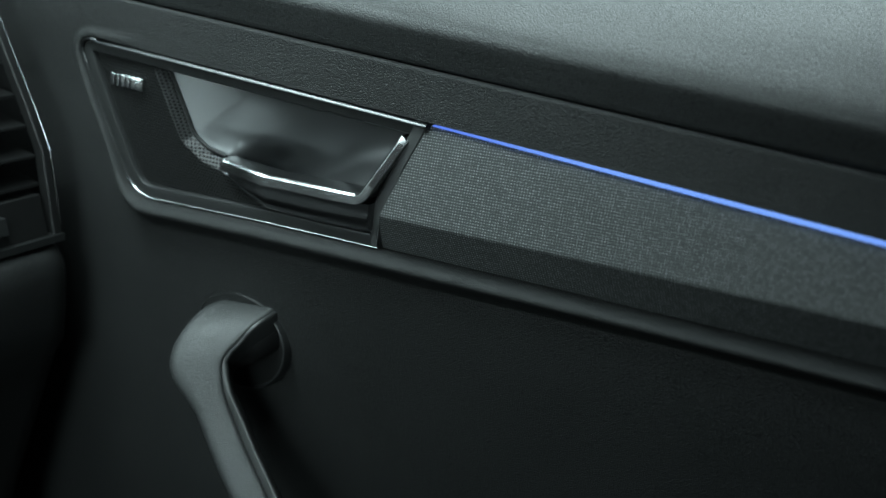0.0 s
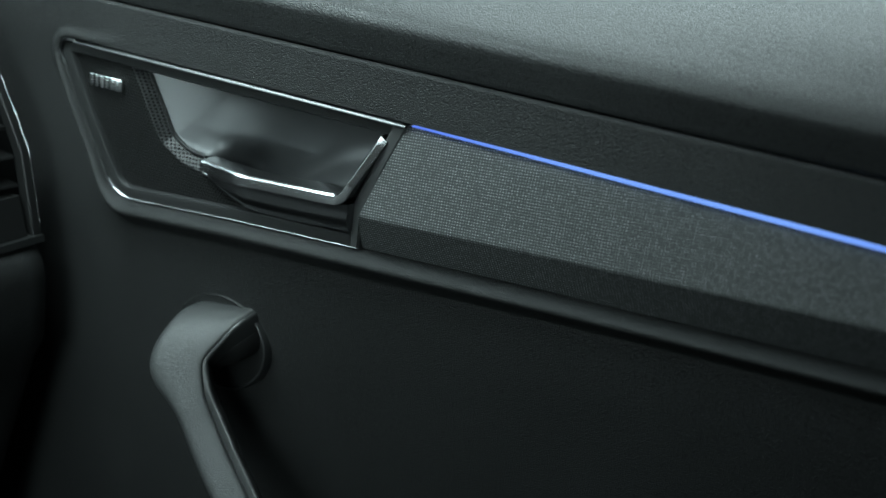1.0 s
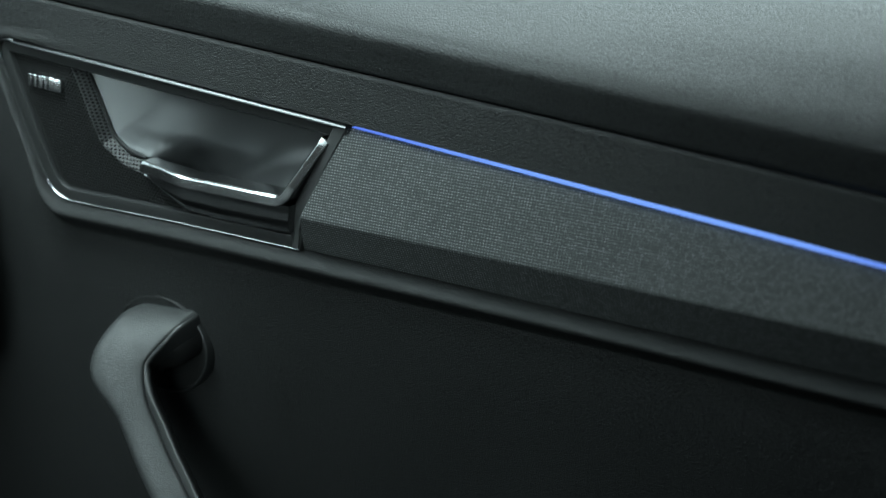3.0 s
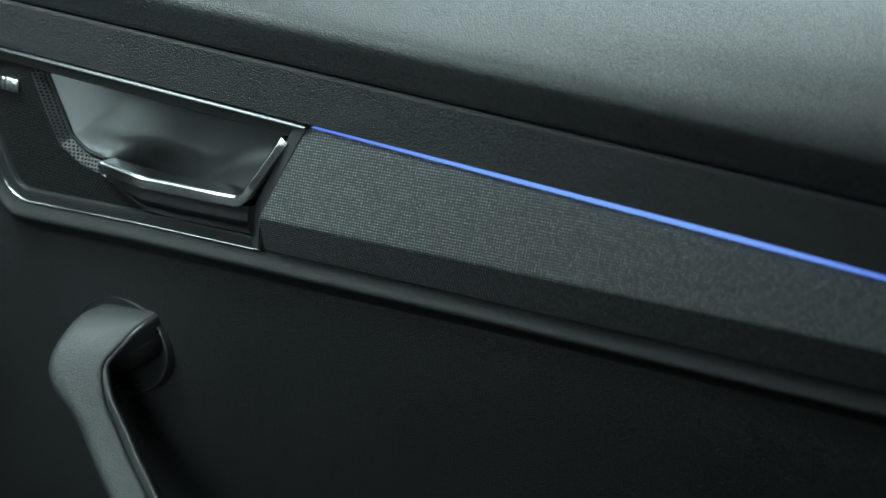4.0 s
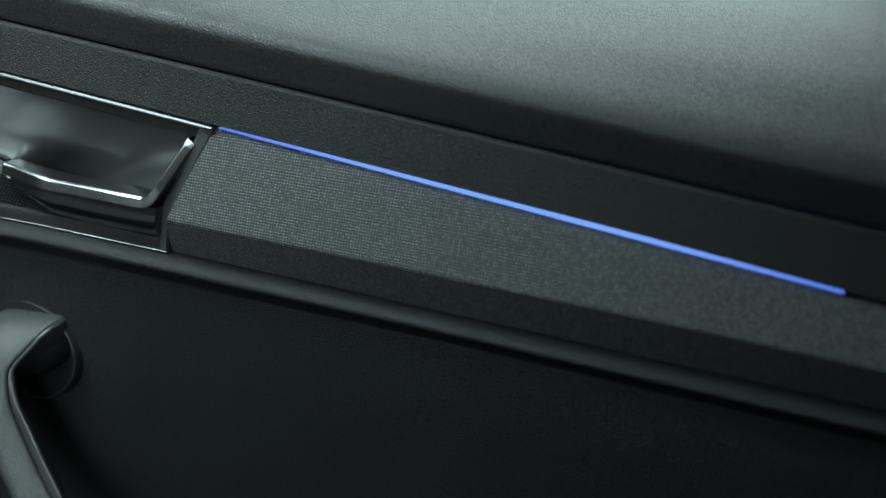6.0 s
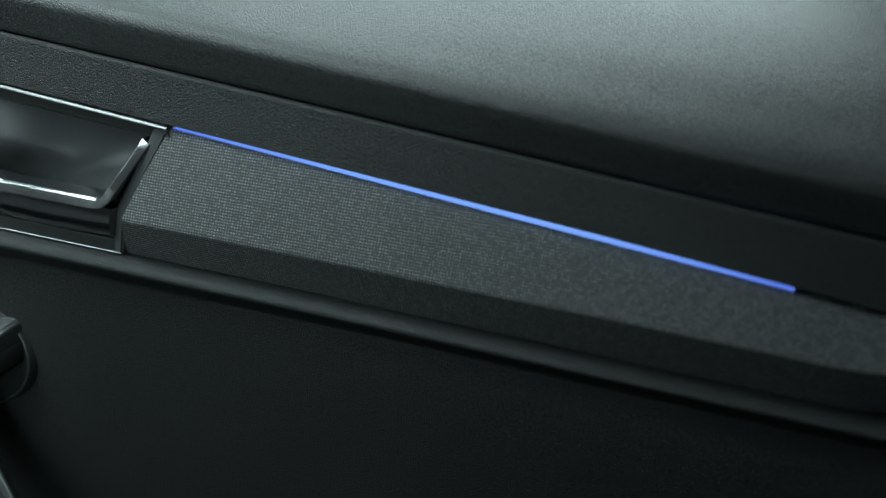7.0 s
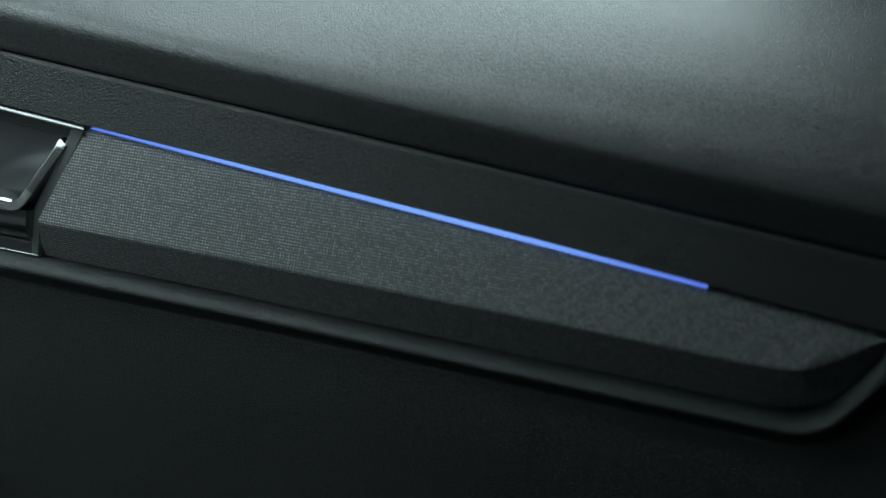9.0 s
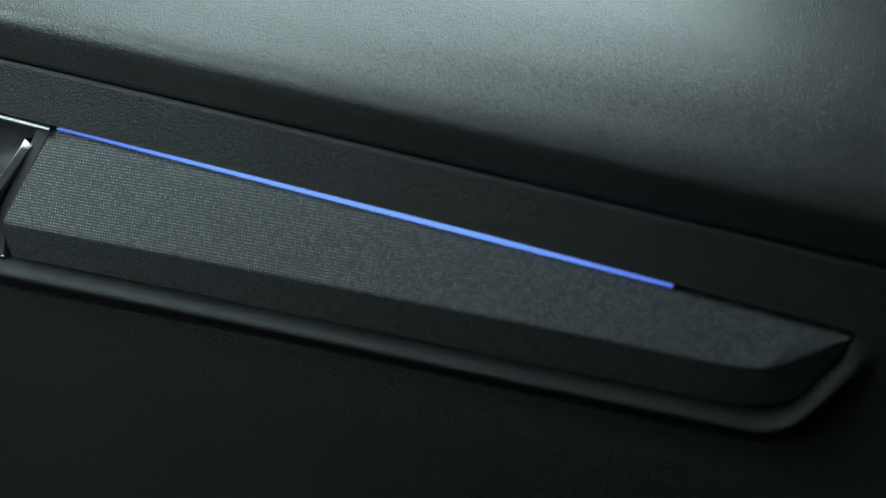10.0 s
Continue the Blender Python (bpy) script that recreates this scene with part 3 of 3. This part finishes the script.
loops = []
for y, back in ((-1.40, 0.0), (-0.060, 0.0), (-0.054, 0.0015), (-0.052, 0.006)):
    loops.append([*[(x - back - 0.056, y, z) for x, z in EDGE], (-0.30 - back, y, 0.700), (-0.62, y, 0.700), (-0.62, y, 0.93)])
part("dash_body", loft(loops), BLACK, dash, "", 40)
SIDE = [(-0.43, 0.90), (-0.375, 0.82), (-0.345, 0.76), (-0.333, 0.70), (-0.325, 0.62), (-0.350, 0.56), (-0.395, 0.42), (-0.62, 0.42), (-0.62, 0.90)]
part("dash_side", loft([[(x, y, z) for x, z in SIDE] for y in (-0.056, -0.018)]), BLACK, dash, "", 30)
vent = tagged(new("air_vent"), "side air vent with dark slats")
vent.parent = dash
# bezel: a swept band along the outer edge, top to bottom, and its lower rail
loops = []
for x, z in EDGE:
    loops.append([(x - 0.009, -0.061, z), (x - 0.001, -0.061, z), (x, -0.060, z + 0.0005), (x + 0.0005, -0.0545, z + 0.0005), (x - 0.0005, -0.0525, z), (x - 0.004, -0.0515, z), (x - 0.009, -0.0515, z)])
part("bezel", loft(loops), BLACK, vent, "gloss black bezel", 25)
edge = [Vector((x + 0.0003, -0.0530, z)) for x, z in EDGE]
bead("bezel_edge", [p for i in range(len(edge) - 1) for p in between(edge[i], edge[i + 1], 0.01)][:-1], 0.0007, CHROME, vent, "thin chrome edge")
part("lower_rail", loft([[(-0.300, y, 0.701), (-0.2755, y, 0.701), (-0.2765, y, 0.7065), (-0.300, y, 0.7065)] for y in (-0.25, -0.0525)]), GLOSS, vent)
for z in (0.744, 0.766, 0.788, 0.810, 0.832, 0.854):
    x = dash_x(z)
    bm = loft([[(x - 0.044, y, z + 0.004), (x - 0.009, y, z - 0.001), (x - 0.0075, y, z), (x - 0.0085, y, z + 0.0018), (x - 0.044, y, z + 0.0065)] for y in (-0.25, -0.0615)])
    part("slat", bm, SLATS, vent)
part("vent_back", loft([[(dash_x(z) - 0.046, y, z) for z in np.linspace(0.735, 0.90, 6)] for y in (-0.25, -0.07)], False), SLATS, vent)
switch = part("switch_plate", loft([[(-0.2875, y, 0.707), (-0.2805, y, 0.707), (-0.2905, y, 0.738), (-0.300, y, 0.738)] for y in (-0.25, -0.0655)]), BLACK, vent)
part("button", loft([[(-0.2825, y, 0.716), (-0.2790, y, 0.7165), (-0.2835, y, 0.7285), (-0.288, y, 0.729)] for y in (-0.16, -0.105)]), GLOSS, switch)
bm = bmesh.new()
bm.faces.new([bm.verts.new(p) for p in ((-0.2800, -0.1215, 0.7200), (-0.2800, -0.1165, 0.7220), (-0.2812, -0.1215, 0.7240))])
part("arrow_mark", bm, WHITE, switch, "white arrow mark")
# padded lower dash
loops = []
for y, g in ((-1.40, 0.0), (-0.075, 0.0), (-0.060, 0.002), (-0.052, 0.008), (-0.049, 0.018)):
    loops.append([(-0.50, y, 0.699 - g * 0.2), (-0.285 - g, y, 0.699 - g * 0.3), (-0.276 - g, y, 0.6965 - g * 0.4), (-0.2695 - g, y, 0.688 - g * 0.5), (-0.2665 - g, y, 0.672), (-0.2665 - g, y, 0.640), (-0.268 - g, y, 0.615), (-0.277 - g, y, 0.600), (-0.290 - g, y, 0.560), (-0.325 - g, y, 0.450), (-0.345 - g, y, 0.36), (-0.50, y, 0.36)])
part("lower_pad", loft(loops), LEATHER, dash, "grained lower dash pad", 50)

# ---- the cabin that closes the place ----
def structure(name, bm, mat, label):
    ob = part(name, bm, mat)
    return tagged(ob, label, name.split("_")[0], "", "structure")


structure("floor", box(-0.95, 1.9, -1.5, 0.20, 0.20, 0.26), CARPET, "black carpeted car floor")
structure("wall_front", box(-0.95, -0.62, -1.5, 0.20, 0.26, 0.93), BLACK, "black bulkhead under the windscreen")
structure("wall_rear", box(1.80, 1.90, -1.5, 0.20, 0.26, 1.45), LINING, "grey lining at the back of the cabin")
structure("wall_left", box(-0.95, 1.9, -1.6, -1.5, 0.20, 0.58), BLACK, "dark sill of the opposite door opening")
structure("wall_right", box(0.97, 1.80, 0.0, 0.20, 0.26, 1.45), LINING, "grey pillar trim behind the door")
structure("pillar_front", loft([[(-0.70, 0.12, 0.93), (-0.45, 0.12, 0.93), (-0.45, 0.20, 0.93), (-0.70, 0.20, 0.93)], [(-0.20, 0.0, 1.45), (-0.10, 0.0, 1.45), (-0.10, 0.08, 1.45), (-0.20, 0.08, 1.45)]]), LINING, "grey windscreen pillar")
structure("ceiling", box(-0.25, -0.22, -1.5, 0.10, 1.45, 1.48), LINING, "grey roof lining")
structure("ceiling_side", box(-0.22, 1.9, -0.10, 0.10, 1.45, 1.48), LINING, "grey roof lining")
structure("ceiling_far", box(-0.22, 1.9, -1.6, -0.82, 1.45, 1.48), LINING, "grey roof lining")
structure("ceiling_rear", box(0.75, 1.9, -0.82, -0.10, 1.45, 1.48), LINING, "grey roof lining")
